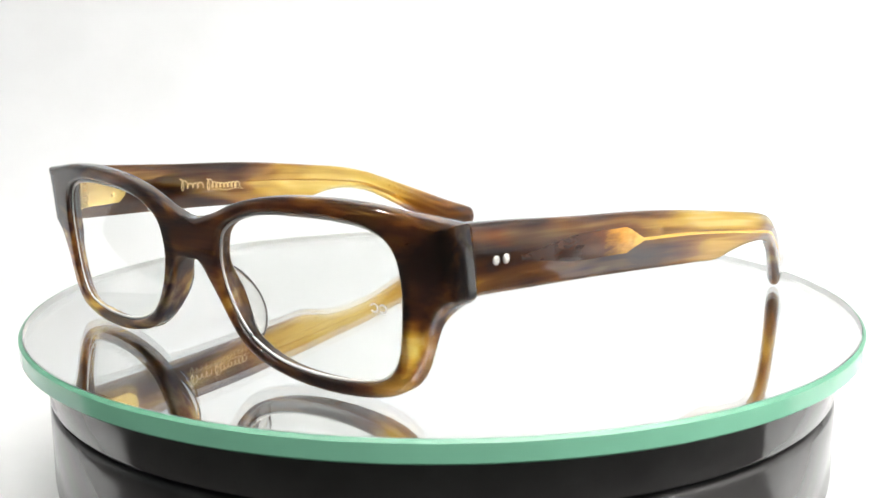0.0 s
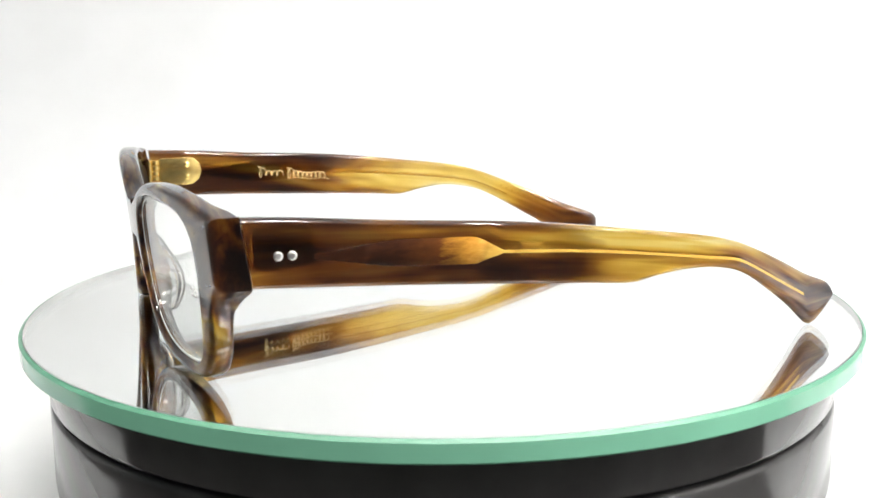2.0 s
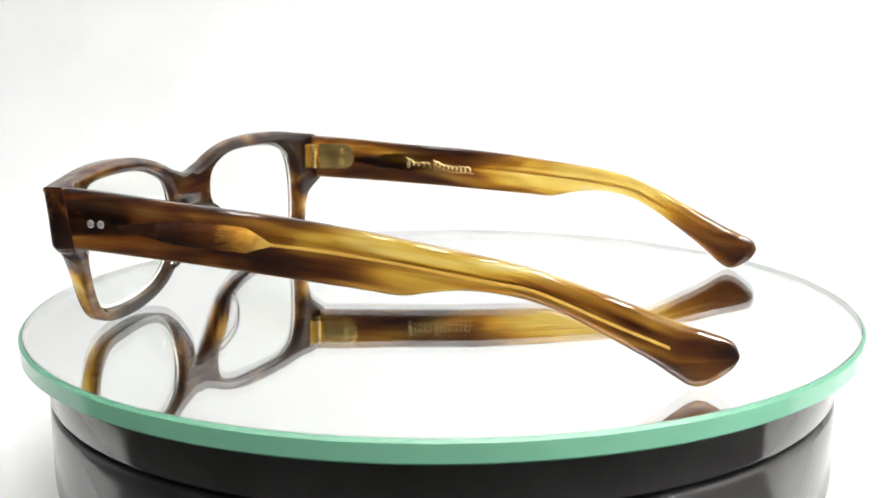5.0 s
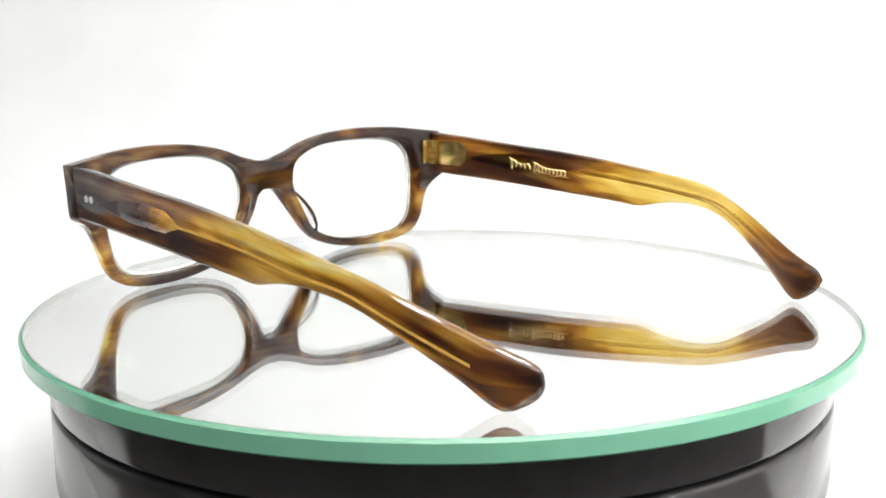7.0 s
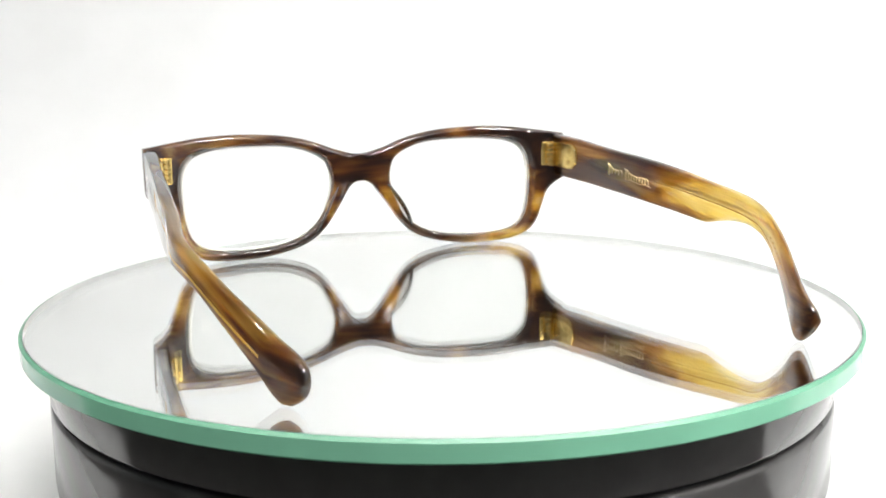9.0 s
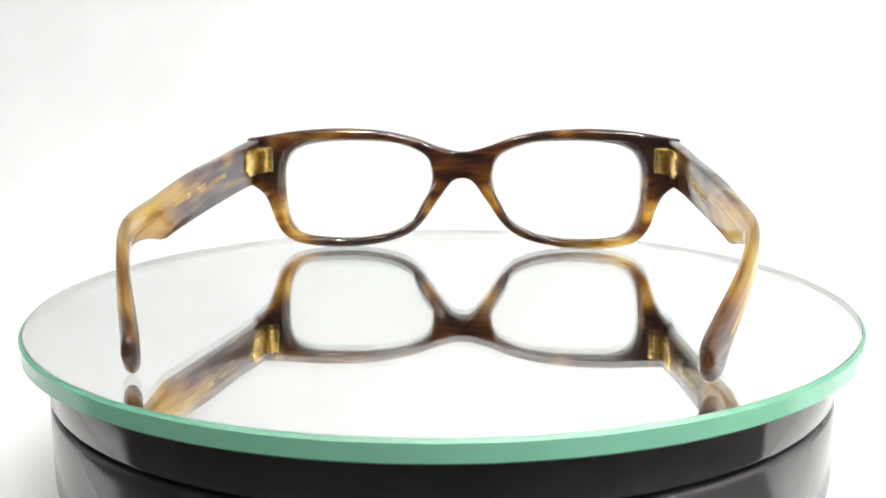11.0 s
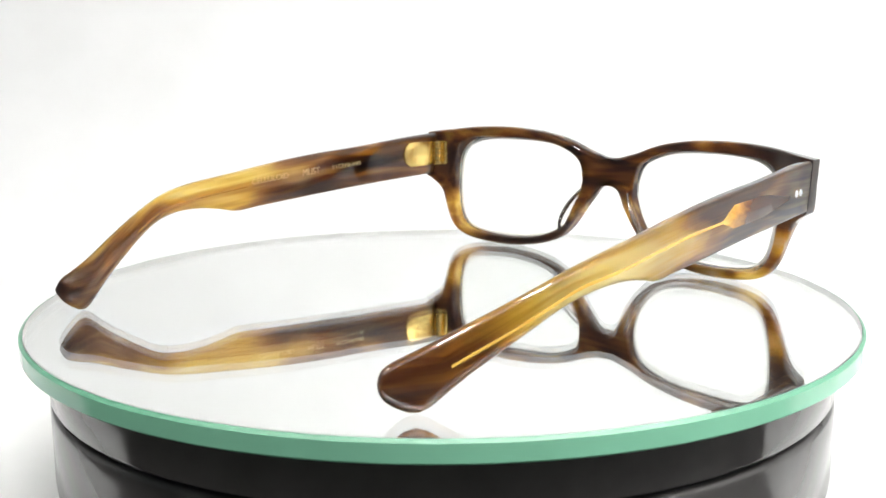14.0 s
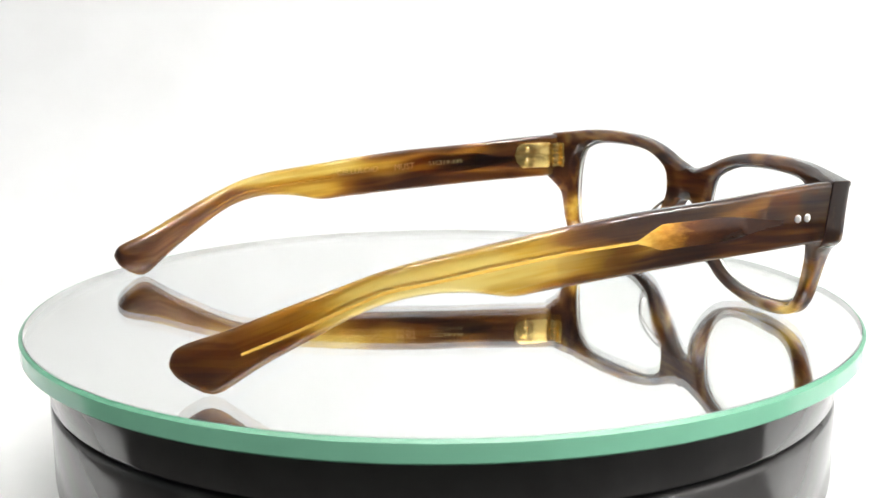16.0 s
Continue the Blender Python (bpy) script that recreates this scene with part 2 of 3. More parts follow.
# ---------------------------------------------------------------- turntable and mirror disc
def turntable():
    root = new("turntable")
    tagged(root, "round glossy black motorised turntable on white cloth", "turntable")
    bm = bmesh.new()
    lathe(bm, [(60.0, -5.05), (104.6, -5.05), (105.4, -5.5), (105.7, -6.3), (105.7, -16.2), (105.3, -16.9), (104.2, -17.2), (60.0, -17.2)])
    platter = part("platter", bm, MAT_BLACK, root)
    # recessed ring, its shade put in as near-black
    bm = bmesh.new()
    lathe(bm, [(60.0, -17.2), (103.4, -17.2), (103.4, -18.3), (60.0, -18.3)])
    part("gap", bm, MAT_SEAM, root)
    bm = bmesh.new()
    lathe(bm, [(60.0, -18.2), (104.4, -18.2), (105.3, -18.6), (105.7, -19.4), (105.7, -38.2), (105.3, -38.8), (100.3, -38.8)])
    part("body", bm, MAT_BLACK, root)
    bm = bmesh.new()
    lathe(bm, [(100.3, -39.2), (105.1, -39.2), (105.5, -39.8), (105.0, -42.0), (103.4, -45.0), (100.3, -48.0), (96.8, -50.0), (94.8, -52), (60.0, -52)])
    part("foot_ring", bm, MAT_BLACK, root)
    return platter


def mirror_disc():
    root = new("mirror_disc")
    tagged(root, "round mirror of thick glass with a pale green polished edge", "mirror")
    top = bmesh.new()
    bmesh.ops.create_circle(top, cap_ends=True, segments=256, radius=111.2 * MM)
    part("glass_face", top, MAT_TOP, root, "clear glass top face", smooth=False)
    bm = bmesh.new()
    bmesh.ops.create_circle(bm, cap_ends=True, segments=256, radius=111.0 * MM, matrix=Matrix.Translation(mm(0, 0, -4.8)))
    part("silvering", bm, MAT_MIRROR, root, "silver mirror backing", smooth=False)
    bm = bmesh.new()
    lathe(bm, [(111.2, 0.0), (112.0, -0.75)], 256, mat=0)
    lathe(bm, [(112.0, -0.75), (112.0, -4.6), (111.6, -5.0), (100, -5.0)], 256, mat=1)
    # inner wall: white put in for the backdrop seen through the glass
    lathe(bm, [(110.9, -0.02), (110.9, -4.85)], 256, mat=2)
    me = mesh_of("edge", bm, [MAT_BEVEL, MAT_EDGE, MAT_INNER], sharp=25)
    edge = new("edge", me)
    edge.parent = root
    tagged(edge, "pale green ground glass edge")
    return root


# ---------------------------------------------------------------- the glasses
LENS = [(10.2, 25.8), (11.3, 30.2), (14.0, 32.9), (18.5, 35.0), (23.5, 36.4), (30, 37.1), (37, 37.3), (44, 37.3), (50.5, 36.8), (55.0, 35.8), (58.2, 34.0),
        (60.3, 31.0), (61.2, 26.5), (61.2, 21), (60.6, 15), (59.6, 10.3), (57.8, 7.0), (54.8, 4.8), (50.2, 3.6), (43.3, 3.0), (35.5, 3.1), (28.2, 4.0), (22.2, 5.9),
        (17.6, 8.7), (14.0, 13.0), (11.6, 17.8), (10.3, 22.2)]
OUTER = [(0, 32.9), (3, 33.2), (6, 34.0), (10, 35.2), (15.7, 37.4), (22, 39.1), (30, 40.4), (40, 41.0), (47, 41.0), (56, 40.5), (64.5, 39.4), (73.2, 38.2),
         (73.3, 31), (73.2, 24.3), (72.3, 22.7), (70.6, 21.6), (69.0, 20.1), (67.8, 18.2), (66.5, 15.2), (65.3, 11.8), (64.2, 8.8), (62.5, 5.8), (60.0, 3.4), (56.0, 1.6), (50, 0.45),
         (42, 0.0), (34, 0.35), (26.5, 1.6), (21, 3.3), (17, 5.5), (14, 8.4), (11.6, 11.6), (8.9, 15.6), (6.2, 19.3), (4.1, 22.0), (2.2, 23.3), (0, 23.9)]
CENTRE = (37.0, 22.6)


def front_y(x, z):
    return 7.95 - 0.00144 * x * x - 0.078 * (38 - z)


def depth_at(x, z=30.0):
    return 5.2 + (0.7 + 0.07 * (38 - z)) * step(60, 69, abs(x)) * step(17, 23, z) + 1.6 * step(18, 11, abs(x)) * step(3, 8, abs(x)) * step(26, 16, z)


def loop_at(loop, angles):
    """Where the ray at each angle from CENTRE meets a closed loop."""
    pol = sorted((math.atan2(z - CENTRE[1], x - CENTRE[0]), math.hypot(x - CENTRE[0], z - CENTRE[1])) for x, z in loop)
    a, r = [p[0] for p in pol], [p[1] for p in pol]
    a = [a[-1] - 2 * math.pi] + a + [a[0] + 2 * math.pi]
    r = [r[-1]] + r + [r[0]]
    pts = [(CENTRE[0] + q * math.cos(t), CENTRE[1] + q * math.sin(t)) for t, q in zip(a, r)]
    out = []
    for t in angles:
        k = max(i for i in range(len(a) - 1) if a[i] <= t + 1e-12)
        (x0, z0), (x1, z1) = pts[k], pts[k + 1]
        dx, dz, ex, ez = math.cos(t), math.sin(t), x1 - x0, z1 - z0
        den = dx * ez - dz * ex
        s = ((x0 - CENTRE[0]) * ez - (z0 - CENTRE[1]) * ex) / den if abs(den) > 1e-9 else r[k]
        out.append((CENTRE[0] + s * dx, CENTRE[1] + s * dz))
    return out


def front_frame(parent):
    inner = smooth_curve(LENS, True, 8)
    outer = smooth_curve(OUTER, False, 8, corners=(11,))
    outer += [(0, 23.9 + (32.9 - 23.9) * k / 12) for k in range(1, 12)]
    angles = sorted({round(math.atan2(z - CENTRE[1], x - CENTRE[0]), 6) for x, z in outer})
    lo, ou = loop_at(inner, angles), loop_at(outer, angles)
    n = len(ou)
    normals = []
    for i in range(n):
        # mean outward normal over the neighbouring edges; straight ahead across the bridge cut
        (x0, z0), (x1, z1) = ou[i - 1], ou[(i + 1) % n]
        length = math.hypot(x1 - x0, z1 - z0)
        normals.append(((z1 - z0) / length, -(x1 - x0) / length))
    bm = bmesh.new()
    R_IN, K = 1.0, 6
    for sign in (1, -1):
        rings = []
        for i, ((ix, iz), (ox, oz)) in enumerate(zip(lo, ou)):
            cut = ox < 0.02
            nx, nz = normals[i]
            if ox < 1.5:
                nx, nz = 0.0, (1.0 if oz > 28 else -1.0)
            ring = []
            for face in (1, -1):
                wrap = step(56, 66, ox) * step(39.0, 30.0, oz)
                r_out = 1.6 + 0.7 * wrap if face == 1 else 1.5 - 1.1 * step(62, 70, ox) * step(16, 24, oz)
                lip = 0.0 if face == 1 else -1.5 * step(46, 58, ix)
                row = []
                span = math.hypot(ox - ix, oz - iz)
                ux, uz = (ox - ix) / span, (oz - iz) / span
                for k in range(K):
                    a = math.pi / 2 * k / (K - 1)
                    d = R_IN * (1 - math.cos(a)) - lip
                    row.append((ix + ux * d, iz + uz * d, R_IN * (1 - math.sin(a))))
                r = 0.0 if cut else r_out
                ax, az = row[-1][:2]
                bx, bz = ox - nx * r, oz - nz * r
                for q in (0.25, 0.5, 0.75):
                    row.append((ax + (bx - ax) * q, az + (bz - az) * q, 0.0))
                for k in range(K):
                    a = math.pi / 2 * k / (K - 1)
                    d = r * (1 - math.sin(a))
                    row.append((ox - nx * d, oz - nz * d, r * (1 - math.cos(a))))
                for x, z, drop in (row if face == 1 else row[::-1]):
                    y = front_y(x, z) - drop if face == 1 else front_y(x, z) - depth_at(x, z) + drop
                    ring.append(bm.verts.new(mm(sign * x, y, z)))
            rings.append((ring, cut))
        for i in range(n):
            (a, ca), (b, cb) = rings[i], rings[(i + 1) % n]
            m, half = len(a), len(a) // 2
            for k in range(m):
                if k == half - 1 and ca and cb:
                    continue
                bm.faces.new((a[k], a[(k + 1) % m], b[(k + 1) % m], b[k]))
    bmesh.ops.remove_doubles(bm, verts=bm.verts[:], dist=2e-6)
    return part("front_frame", bm, MAT_FRAME, parent, "glossy brown tortoiseshell celluloid front", sharp=60)


def lens(parent, sign):
    edge = smooth_curve(LENS, True, 6)
    cx, cz = 36.0, 20.0
    bm = bmesh.new()
    sheets = []
    for back in (0, 1):
        rings = []
        for q in (1.0, 0.8, 0.6, 0.4, 0.2):
            ring = []
            for x, z in edge:
                d = 1 + 0.35 / math.hypot(x - cx, z - cz)
                px, pz = cx + (x - cx) * d * q, cz + (z - cz) * d * q
                ring.append(bm.verts.new(mm(sign * px, front_y(px, pz) - 1.3 - 1.6 * back, pz)))
            rings.append(ring)
        mid = bm.verts.new(mm(sign * cx, front_y(cx, cz) - 1.3 - 1.6 * back, cz))
        n = len(edge)
        for a, b in zip(rings, rings[1:]):
            for k in range(n):
                bm.faces.new((a[k], a[(k + 1) % n], b[(k + 1) % n], b[k]))
        for k in range(n):
            bm.faces.new((rings[-1][k], rings[-1][(k + 1) % n], mid))
        sheets.append(rings[0])
    for k in range(len(edge)):
        bm.faces.new((sheets[0][k], sheets[0][(k + 1) % len(edge)], sheets[1][(k + 1) % len(edge)], sheets[1][k]))
    ob = part("lens", bm, MAT_LENS, parent, "clear plain lens")
    ob.visible_shadow = False
    bm = bmesh.new()
    ring = edge[::2] + edge[:1]
    tube(bm, [(sign * (x + (cx - x) * 0.010), front_y(x, z) - 1.6, z + (cz - z) * 0.014) for x, z in ring], 0.42, 8)
    part("lens_edge", bm, MAT_RIM, ob, "pale bevelled lens edge")
    return ob


def lens_print(parent):
    # two tiny ring marks at the outer edge of the left lens
    bm = bmesh.new()
    for cx in (-54.0, -56.1):
        path = [(cx + 0.85 * math.cos(radians(a)), 0, 20.0 + 0.85 * math.sin(radians(a))) for a in range(25, 340, 15)]
        tube(bm, [(x, front_y(x, z) - 1.22, z) for x, y, z in path], 0.19, 5)
    part("print_mark", bm, MAT_PRINT, parent, "tiny pale ring marks")


def nose_pad(parent, sign):
    bm = bmesh.new()
    rows = []
    N = 14
    for i in range(N + 1):
        t = i / N
        z = 22.2 - 14.6 * t
        reach = 5.6 * math.sin(math.pi * min(1, 0.08 + 0.92 * t) * 0.93) ** 0.6
        x0 = 8.4 + (22.2 - z) * 0.46 + 1.2 * t * t
        y0 = front_y(x0, z) - 3.2
        th = 1.3 * (0.55 + 0.45 * math.sin(math.pi * t))
        ring = []
        M = 12
        for k in range(M):
            a = 2 * math.pi * k / M
            d = 0.5 + 0.5 * math.cos(a)
            yy = y0 - (reach + 0.6) * d
            xx = x0 + 0.30 * (reach * d) + th * 0.5 * math.sin(a)
            ring.append(bm.verts.new(mm(sign * xx, yy, z)))
        rows.append(ring)
    for a, b in zip(rows, rows[1:]):
        for k in range(len(a)):
            bm.faces.new((a[k], a[(k + 1) % len(a)], b[(k + 1) % len(b)], b[k]))
    bm.faces.new(rows[0])
    bm.faces.new(rows[-1])
    rim = [(sign * (v.co.x * sign / MM), v.co.y / MM - 0.02, v.co.z / MM) for v in (r[0] for r in rows)]
    ob = part("nose_pad", bm, MAT_PAD, parent, "clear plastic nose pad", sharp=70)
    ob.visible_shadow = False
    # added dark line where the clear pad would refract the front
    bm = bmesh.new()
    tube(bm, rim, 0.28, 6)
    part("pad_outline", bm, MAT_PADLINE, ob, "dark outline added to the clear pad for its refraction")


# plan and height of an arm: distance behind the front, then outer side, upper and lower edge
PLAN = [(5, 73.2), (13, 73.5), (35, 74.9), (60, 76.7), (80, 77.9), (95, 78.3), (107, 77.8), (117, 76.3), (126, 73.6), (140, 68.8), (160, 61.6)]
UPPER = [(5.5, 37.9), (19, 37.1), (39, 35.5), (60, 34.2), (77, 32.5), (94, 30.3), (108, 28.4), (117, 26.4), (125, 23.6), (137, 18.6), (148, 13.7),
         (156, 10.8), (158.2, 9.5), (159.2, 7.6), (159.3, 7.0)]
LOWER = [(5.5, 23.5), (32, 22.4), (54, 21.2), (77, 19.7), (84, 19.2), (88.5, 18.8), (92, 18.9), (96.5, 19.9), (103, 20.85), (110, 20.9), (117, 19.7), (123, 17.5),
         (131, 13.0), (141, 6.7), (147.5, 1.9), (149.5, 0.6), (151.5, 0.15), (154, 1.1), (157.5, 3.6), (159.0, 5.8), (159.3, 6.8)]


def curve_y(points):
    dense = smooth_curve(points, False, 10)
    xs, ys = [p[0] for p in dense], [p[1] for p in dense]
    return lambda v: float(np.interp(v, xs, ys))


arm_plan, arm_top, arm_low = curve_y(PLAN), curve_y(UPPER), curve_y(LOWER)


def arm_out(s, sign):
    """Outer side of an arm; the left tip is set a little wider than the right."""
    if sign < 0:
        return arm_plan(s) + 2.4 * step(86, 114, s) - 0.8 * step(128, 157, s)
    return arm_plan(s) - 0.5 * step(20, 60, s) + 1.2 * step(88, 112, s) - 2.4 * step(124, 157, s)


def arm_thick(s):
    return 3.5 + 0.9 * (1 - step(6, 30, s)) + 0.9 * step(125, 153, s)


def arm_lean(s, z):
    """The joint face slants: lower points sit further back near the front."""
    return s + (37.6 - z) * 0.14 * max(0.0, 1 - (s - 5.5) / 18)


def arm(parent, sign):
    bm = bmesh.new()
    grain = bm.verts.layers.float_vector.new("grain")
    stations = [5.9] + [6.5 + 1.9 * k for k in range(78)] + [155.2, 156.4, 157.4, 158.1, 158.6, 158.95, 159.2, 159.29]
    stations = sorted(s for s in stations)
    rings = []
    for s in stations:
        hi, lo = arm_top(s), arm_low(s)
        t = arm_thick(s) * math.sqrt(max(0.03, 1 - max(0.0, (s - 152.5) / 6.85) ** 2.4))
        h = max(hi - lo, 0.15)
        tail = step(95, 150, s)
        r_side = min(0.32 * t + 0.17 * t * tail, 0.49 * t)
        r_up = min(1.1 + 2.4 * tail, 0.48 * h)
        out, mid = arm_out(s, sign), (hi + lo) / 2
        ring = []
        for cx, cz, a0 in ((1, 1, 0), (-1, 1, 90), (-1, -1, 180), (1, -1, 270)):
            for k in range(6):
                a = radians(a0 + 90 * k / 5)
                px = out - t / 2 + cx * (t / 2 - r_side) + r_side * math.cos(a)
                pz = mid + cz * (h / 2 - r_up) + r_up * math.sin(a)
                v = bm.verts.new(mm(sign * px, -arm_lean(s, pz), pz))
                v[grain] = mm(px - out, -s, pz - core_mid(s))
                ring.append(v)
        rings.append(ring)
    for a, b in zip(rings, rings[1:]):
        for k in range(len(a)):
            bm.faces.new((a[k], a[(k + 1) % len(a)], b[(k + 1) % len(b)], b[k]))
    bm.faces.new(rings[0])
    bm.faces.new(rings[-1])
    return part("temple", bm, MAT_ARM_L if sign < 0 else MAT_ARM_R, parent,
                "streaked brown and amber celluloid arm", sharp=75)


CORE = [(20, 29.4), (33, 29.2), (54, 28.6), (60, 28.0), (77, 27.0), (94, 25.3), (108, 23.6), (118, 22.0), (125.5, 18.9), (136, 13.8), (147, 8.6)]
core_mid = curve_y(CORE)


def core_wire(arm_ob, sign):
    """Flat brass core: a broad blade that narrows at a point into a thin wire."""
    def half(s):
        if s <= 54:
            return 0.3 + 2.75 * step(16, 40, s)
        if s <= 60.2:
            return 3.05 - (3.05 - 0.36) * (s - 54) / 6.2
        return 0.36
    bm = bmesh.new()
    st = [20 + 2 * k for k in range(17)] + [54, 55.5, 57, 58.6, 60.2] + [62 + 2.2 * k for k in range(39)]
    rows = []
    for s in st:
        z, w = core_mid(s), half(s)
        rows.append([bm.verts.new(mm(sign * (arm_out(s, sign) + lift), -s, z + q * w)) for q, lift in
                     ((-1, -0.10), (-0.93, 0.035), (0.93, 0.035), (1, -0.10))])
    for a, b in zip(rows, rows[1:]):
        for k in range(3):
            bm.faces.new((a[k], a[k + 1], b[k + 1], b[k]))
        bm.faces.new((a[3], a[0], b[0], b[3]))
    bm.faces.new(rows[0])
    bm.faces.new(rows[-1])
    part("core_wire", bm, MAT_CORE, arm_ob, "golden brass core wire with a pointed blade")
    # the same wire seen as a darker line on the inner side
    bm = bmesh.new()
    tube(bm, [(sign * (arm_out(s, sign) - arm_thick(s) + 0.22), -s, core_mid(s)) for s in range(66 if sign > 0 else 87, 132, 3)], 0.27, 6)
    part("core_wire", bm, MAT_LINE, arm_ob)


def rivets(arm_ob, sign):
    for s in (12.9, 15.7):
        bm = bmesh.new()
        prof = [(0.02, 0.24), (0.5, 0.23), (0.8, 0.17), (0.97, 0.05), (1.0, -0.3)]
        lathe(bm, prof, 20)
        m = Matrix.Translation(mm(sign * arm_out(s, sign), -s, 29.95)) @ pose(0, 0, 0, 0, 90 * sign, 0)
        bmesh.ops.transform(bm, matrix=m, verts=bm.verts[:])
        part("rivet", bm, MAT_STEEL, arm_ob, "small round steel rivet")


def lettering(arm_ob, sign, body, s0, s1, z0, z1, height):
    """Foil letters on the arm's inner side, read from inside; runs from s0 to s1 behind the front."""
    data = bpy.data.curves.new("lettering", "FONT")
    data.body, data.size, data.extrude = body, 1.0, 0.06
    ob = new("lettering", data)
    me = bpy.data.meshes.new_from_object(ob.evaluated_get(bpy.context.evaluated_depsgraph_get()))
    bpy.data.objects.remove(ob)
    co = np.array([v.co for v in me.vertices])
    (x0, y0), (x1, y1) = co[:, :2].min(0), co[:, :2].max(0)
    for v in me.vertices:
        q = (v.co.x - x0) / (x1 - x0)
        s = s0 + (s1 - s0) * q
        z = z0 + (z1 - z0) * q + height * (v.co.y - y0) / (y1 - y0)
        v.co = mm(sign * (arm_out(s, sign) - arm_thick(s) - 0.02 - 1.6 * (0.06 + v.co.z)), -s, z)
    me.materials.append(MAT_FOIL)
    made = new("lettering", me)
    made.parent = arm_ob
    tagged(made, "stamped gold foil lettering")


def scrawl(arm_ob, sign):
    """A gold scribbled flourish: two looping strokes, each with a tall first loop, and a light underline."""
    bm = bmesh.new()

    def place(s, z):
        return (sign * (arm_out(s, sign) - arm_thick(s) - 0.02), -s, z)

    for s0, s1, loops, tall in ((40.4, 48.8, 4.5, 0.18), (50.2, 63.0, 8.5, 0.11)):
        path = []
        for k in range(150):
            q = k / 149
            s = s0 + (s1 - s0) * q
            turn = 2 * math.pi * loops * q
            high = 0.72 + 0.95 * (1 - step(tall * 0.8, tall * 1.6, q)) + 0.15 * math.sin(9 * q)
            path.append(place(s + 0.62 * math.sin(turn) * (0.6 + 0.4 * high), 28.9 - 2.0 * (s - 40) / 23 + high * math.cos(turn) + 0.25 * high))
        tube(bm, path, 0.22, 5)
    tube(bm, [place(52 + 12.6 * k / 10, 26.6 - 0.9 * k / 10 + 0.2 * math.sin(k)) for k in range(11)], 0.13, 5)
    part("flourish", bm, MAT_FOIL, arm_ob, "gold foil scribbled flourish")


def tip_marks(arm_ob, sign):
    bm = bmesh.new()
    for k in range(7):
        s = 127.0 + 1.9 * k
        z = core_mid(s) + 2.2
        x = sign * (arm_out(s, sign) - arm_thick(s) - 0.01)
        box(bm, (x - 0.04, -s - 0.5, z - 0.16), (x + 0.04, -s + 0.5, z + 0.16))
    part("stamp", bm, MAT_LINE, arm_ob, "faint row of stamped bars", smooth=False)


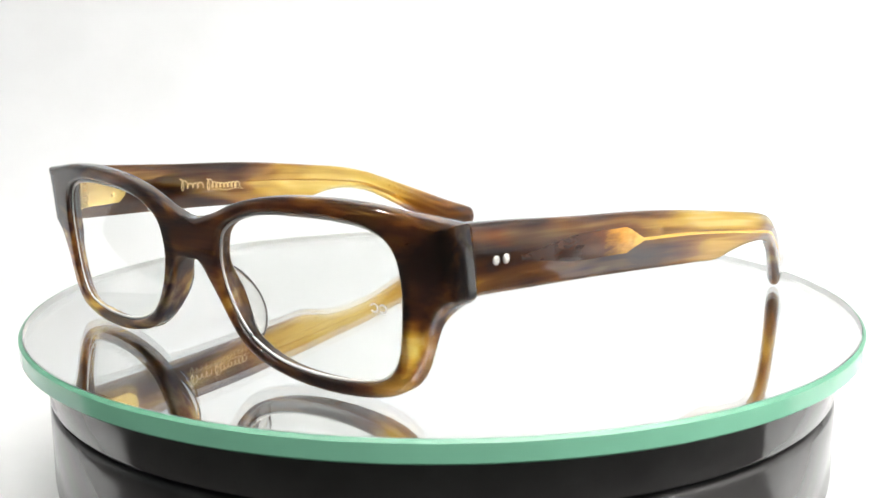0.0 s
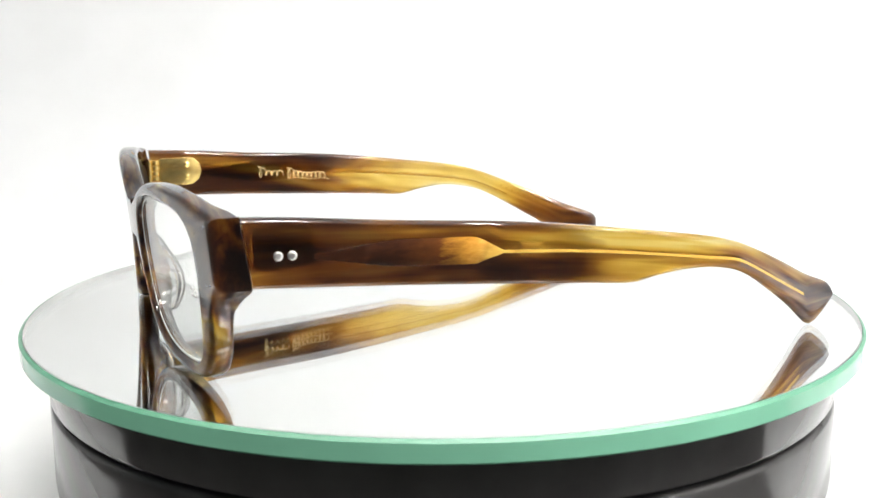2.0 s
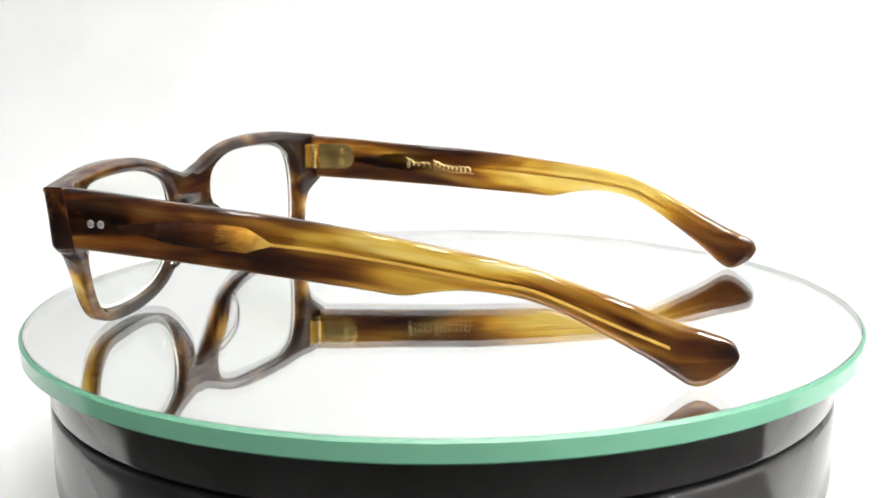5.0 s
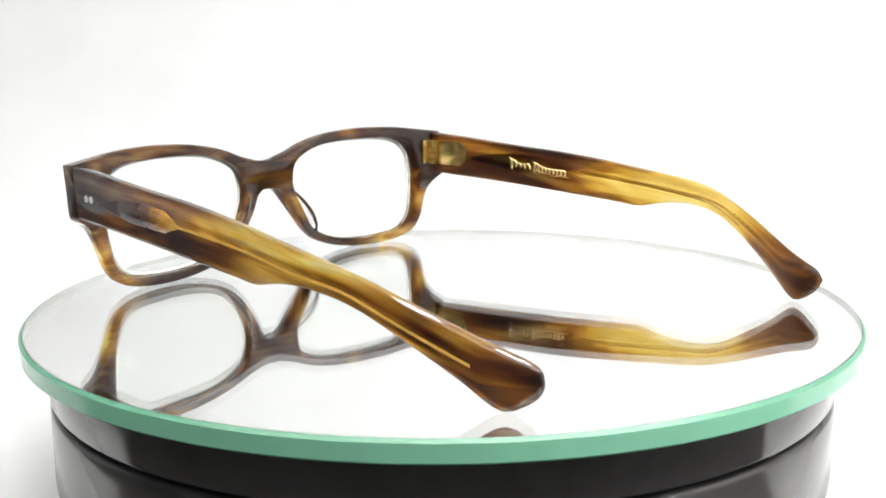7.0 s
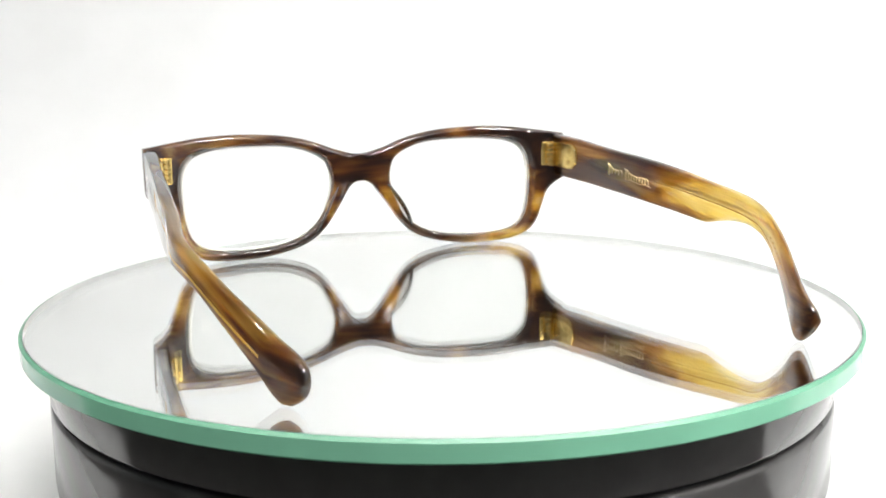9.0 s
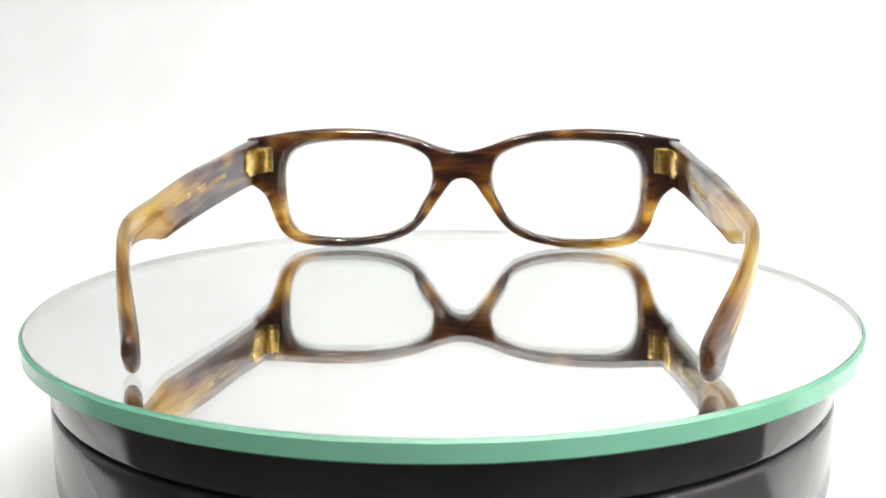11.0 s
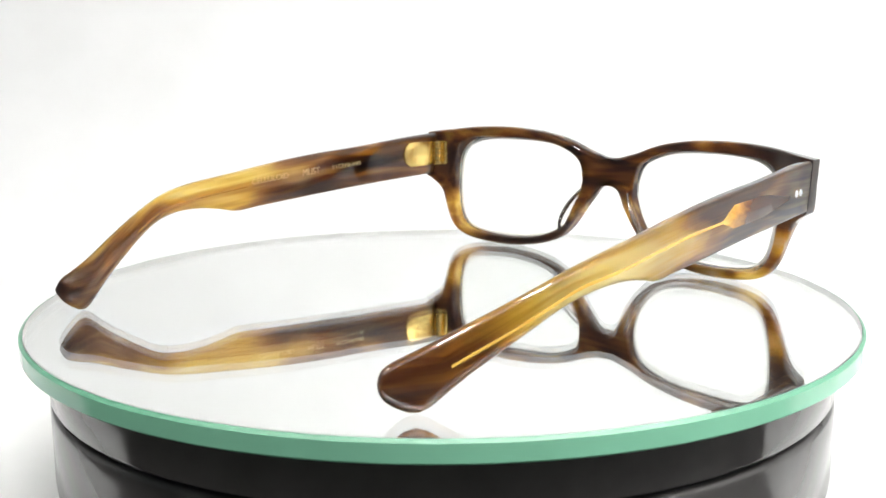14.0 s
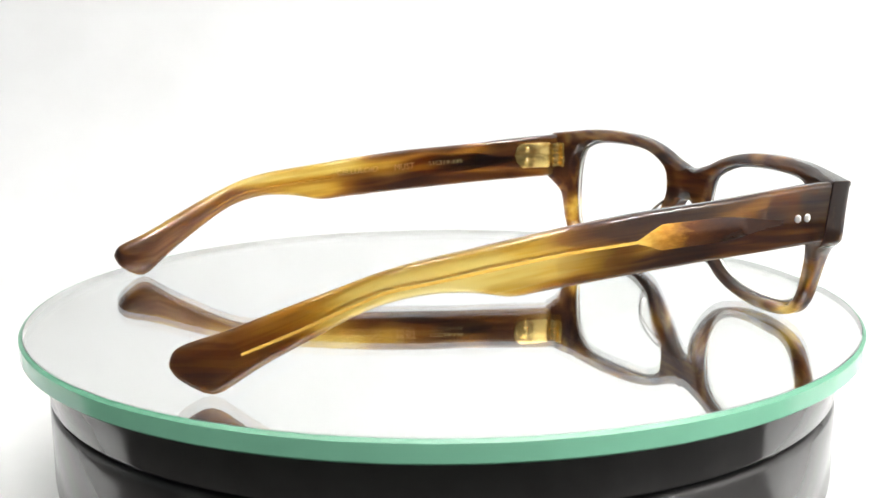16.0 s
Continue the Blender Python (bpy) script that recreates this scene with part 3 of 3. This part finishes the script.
def hinge(parent, sign):
    zs = (26.9, 35.3)
    bm = bmesh.new()
    back = front_y(66.5, 31) - depth_at(66.5)
    box(bm, (64.6, back - 0.75, zs[0]), (69.6, back + 0.3, zs[1]), 0.45)
    bmesh.ops.scale(bm, vec=(sign, 1, 1), verts=bm.verts[:])
    root = part("hinge", bm, MAT_GOLD, parent, "gold plated barrel hinge")
    # plate on the arm, its far end rounded
    bm = bmesh.new()
    pts = [(8.8, zs[0] - 0.2), (19.0, zs[0] - 0.2), (21.2, 28.4), (22.0, 31.0), (21.2, 33.6), (19.2, zs[1]), (8.8, zs[1])]
    sheets = []
    for lift in (-0.75, 0.2):
        sheets.append([bm.verts.new(mm(sign * (arm_out(s, sign) - arm_thick(s) + lift), -s, z)) for s, z in pts])
    bm.faces.new(sheets[0])
    bm.faces.new(sheets[1])
    for k in range(len(pts)):
        bm.faces.new((sheets[0][k], sheets[0][(k + 1) % len(pts)], sheets[1][(k + 1) % len(pts)], sheets[1][k]))
    bmesh.ops.bevel(bm, geom=bm.edges[:], offset=0.22 * MM, segments=2, affect="EDGES", profile=0.5)
    part("arm_plate", bm, MAT_GOLD, root)
    # interlocking knuckles
    for k in range(5):
        bm = bmesh.new()
        z0 = zs[0] + (zs[1] - zs[0]) * k / 5
        z1 = zs[0] + (zs[1] - zs[0]) * (k + 1) / 5 - 0.3
        lathe(bm, [(0.02, z0), (1.45, z0), (1.6, z0 + 0.15), (1.6, z1 - 0.15), (1.45, z1), (0.02, z1)], 18)
        box(bm, (0.0, -0.9 if k % 2 else 0.0, z0 + 0.05), (1.7, 0.0 if k % 2 else 1.5, z1 - 0.05))
        bmesh.ops.transform(bm, matrix=Matrix.Translation(mm(67.6, back - 1.9, 0)), verts=bm.verts[:])
        bmesh.ops.scale(bm, vec=(sign, 1, 1), verts=bm.verts[:])
        part("knuckle", bm, MAT_GOLD, root)
    for s, z in ((17.4, 33.0), (17.4, 29.0)):
        bm = bmesh.new()
        lathe(bm, [(0.02, 0.25), (0.6, 0.2), (0.85, 0.0), (0.85, -0.2)], 14)
        m = Matrix.Translation(mm(sign * (arm_out(s, sign) - arm_thick(s) - 0.75), -s, z)) @ pose(0, 0, 0, 0, -90 * sign, 0)
        bmesh.ops.transform(bm, matrix=m, verts=bm.verts[:])
        part("pin_head", bm, MAT_GOLD, root)


def eyeglasses():
    root = new("eyeglasses")
    tagged(root, "tortoiseshell celluloid glasses standing open on the mirror", "glasses")
    fr = front_frame(root)
    for sign in (1, -1):
        ob = lens(root, sign)
        if sign < 0:
            lens_print(ob)
        nose_pad(root, sign)
        a = arm(root, sign)
        core_wire(a, sign)
        rivets(a, sign)
        hinge(root, sign)
        if sign < 0:
            lettering(a, sign, "CELLULOID", 85.2, 71.0, 26.6, 27.5, 1.75)
            lettering(a, sign, "MUST", 65.2, 58.3, 27.5, 27.9, 2.1)
            lettering(a, sign, "51\u25a119-145", 53.2, 41.0, 28.8, 29.3, 1.3)
        else:
            scrawl(a, sign)
            tip_marks(a, sign)
    return root


tent()
led_bar(-230, 470, -20, 430, 4)
led_bar(-130, 484, -330, 430, 5)
platter = turntable()
disc = mirror_disc()
glasses = eyeglasses()


# ---------------------------------------------------------------- what turns
def turned(t):
    """The turntable's angle in radians after t seconds."""
    q = t / 16
    return -(0.225031 * t + 0.003459 * math.sin(2 * math.pi * q))


def motions():
    at_rest = pose(-0.052416, -0.054992, 0.0, 0, 0, 137.457)
    times = [0.5 * k for k in range(33)]
    walk(glasses, [(t, Matrix.Rotation(turned(t), 4, "Z") @ at_rest) for t in times])
    walk(disc, [(t, Matrix.Rotation(turned(t), 4, "Z")) for t in times])
    walk(platter, [(t, Matrix.Rotation(turned(t), 4, "Z")) for t in times])


motions()
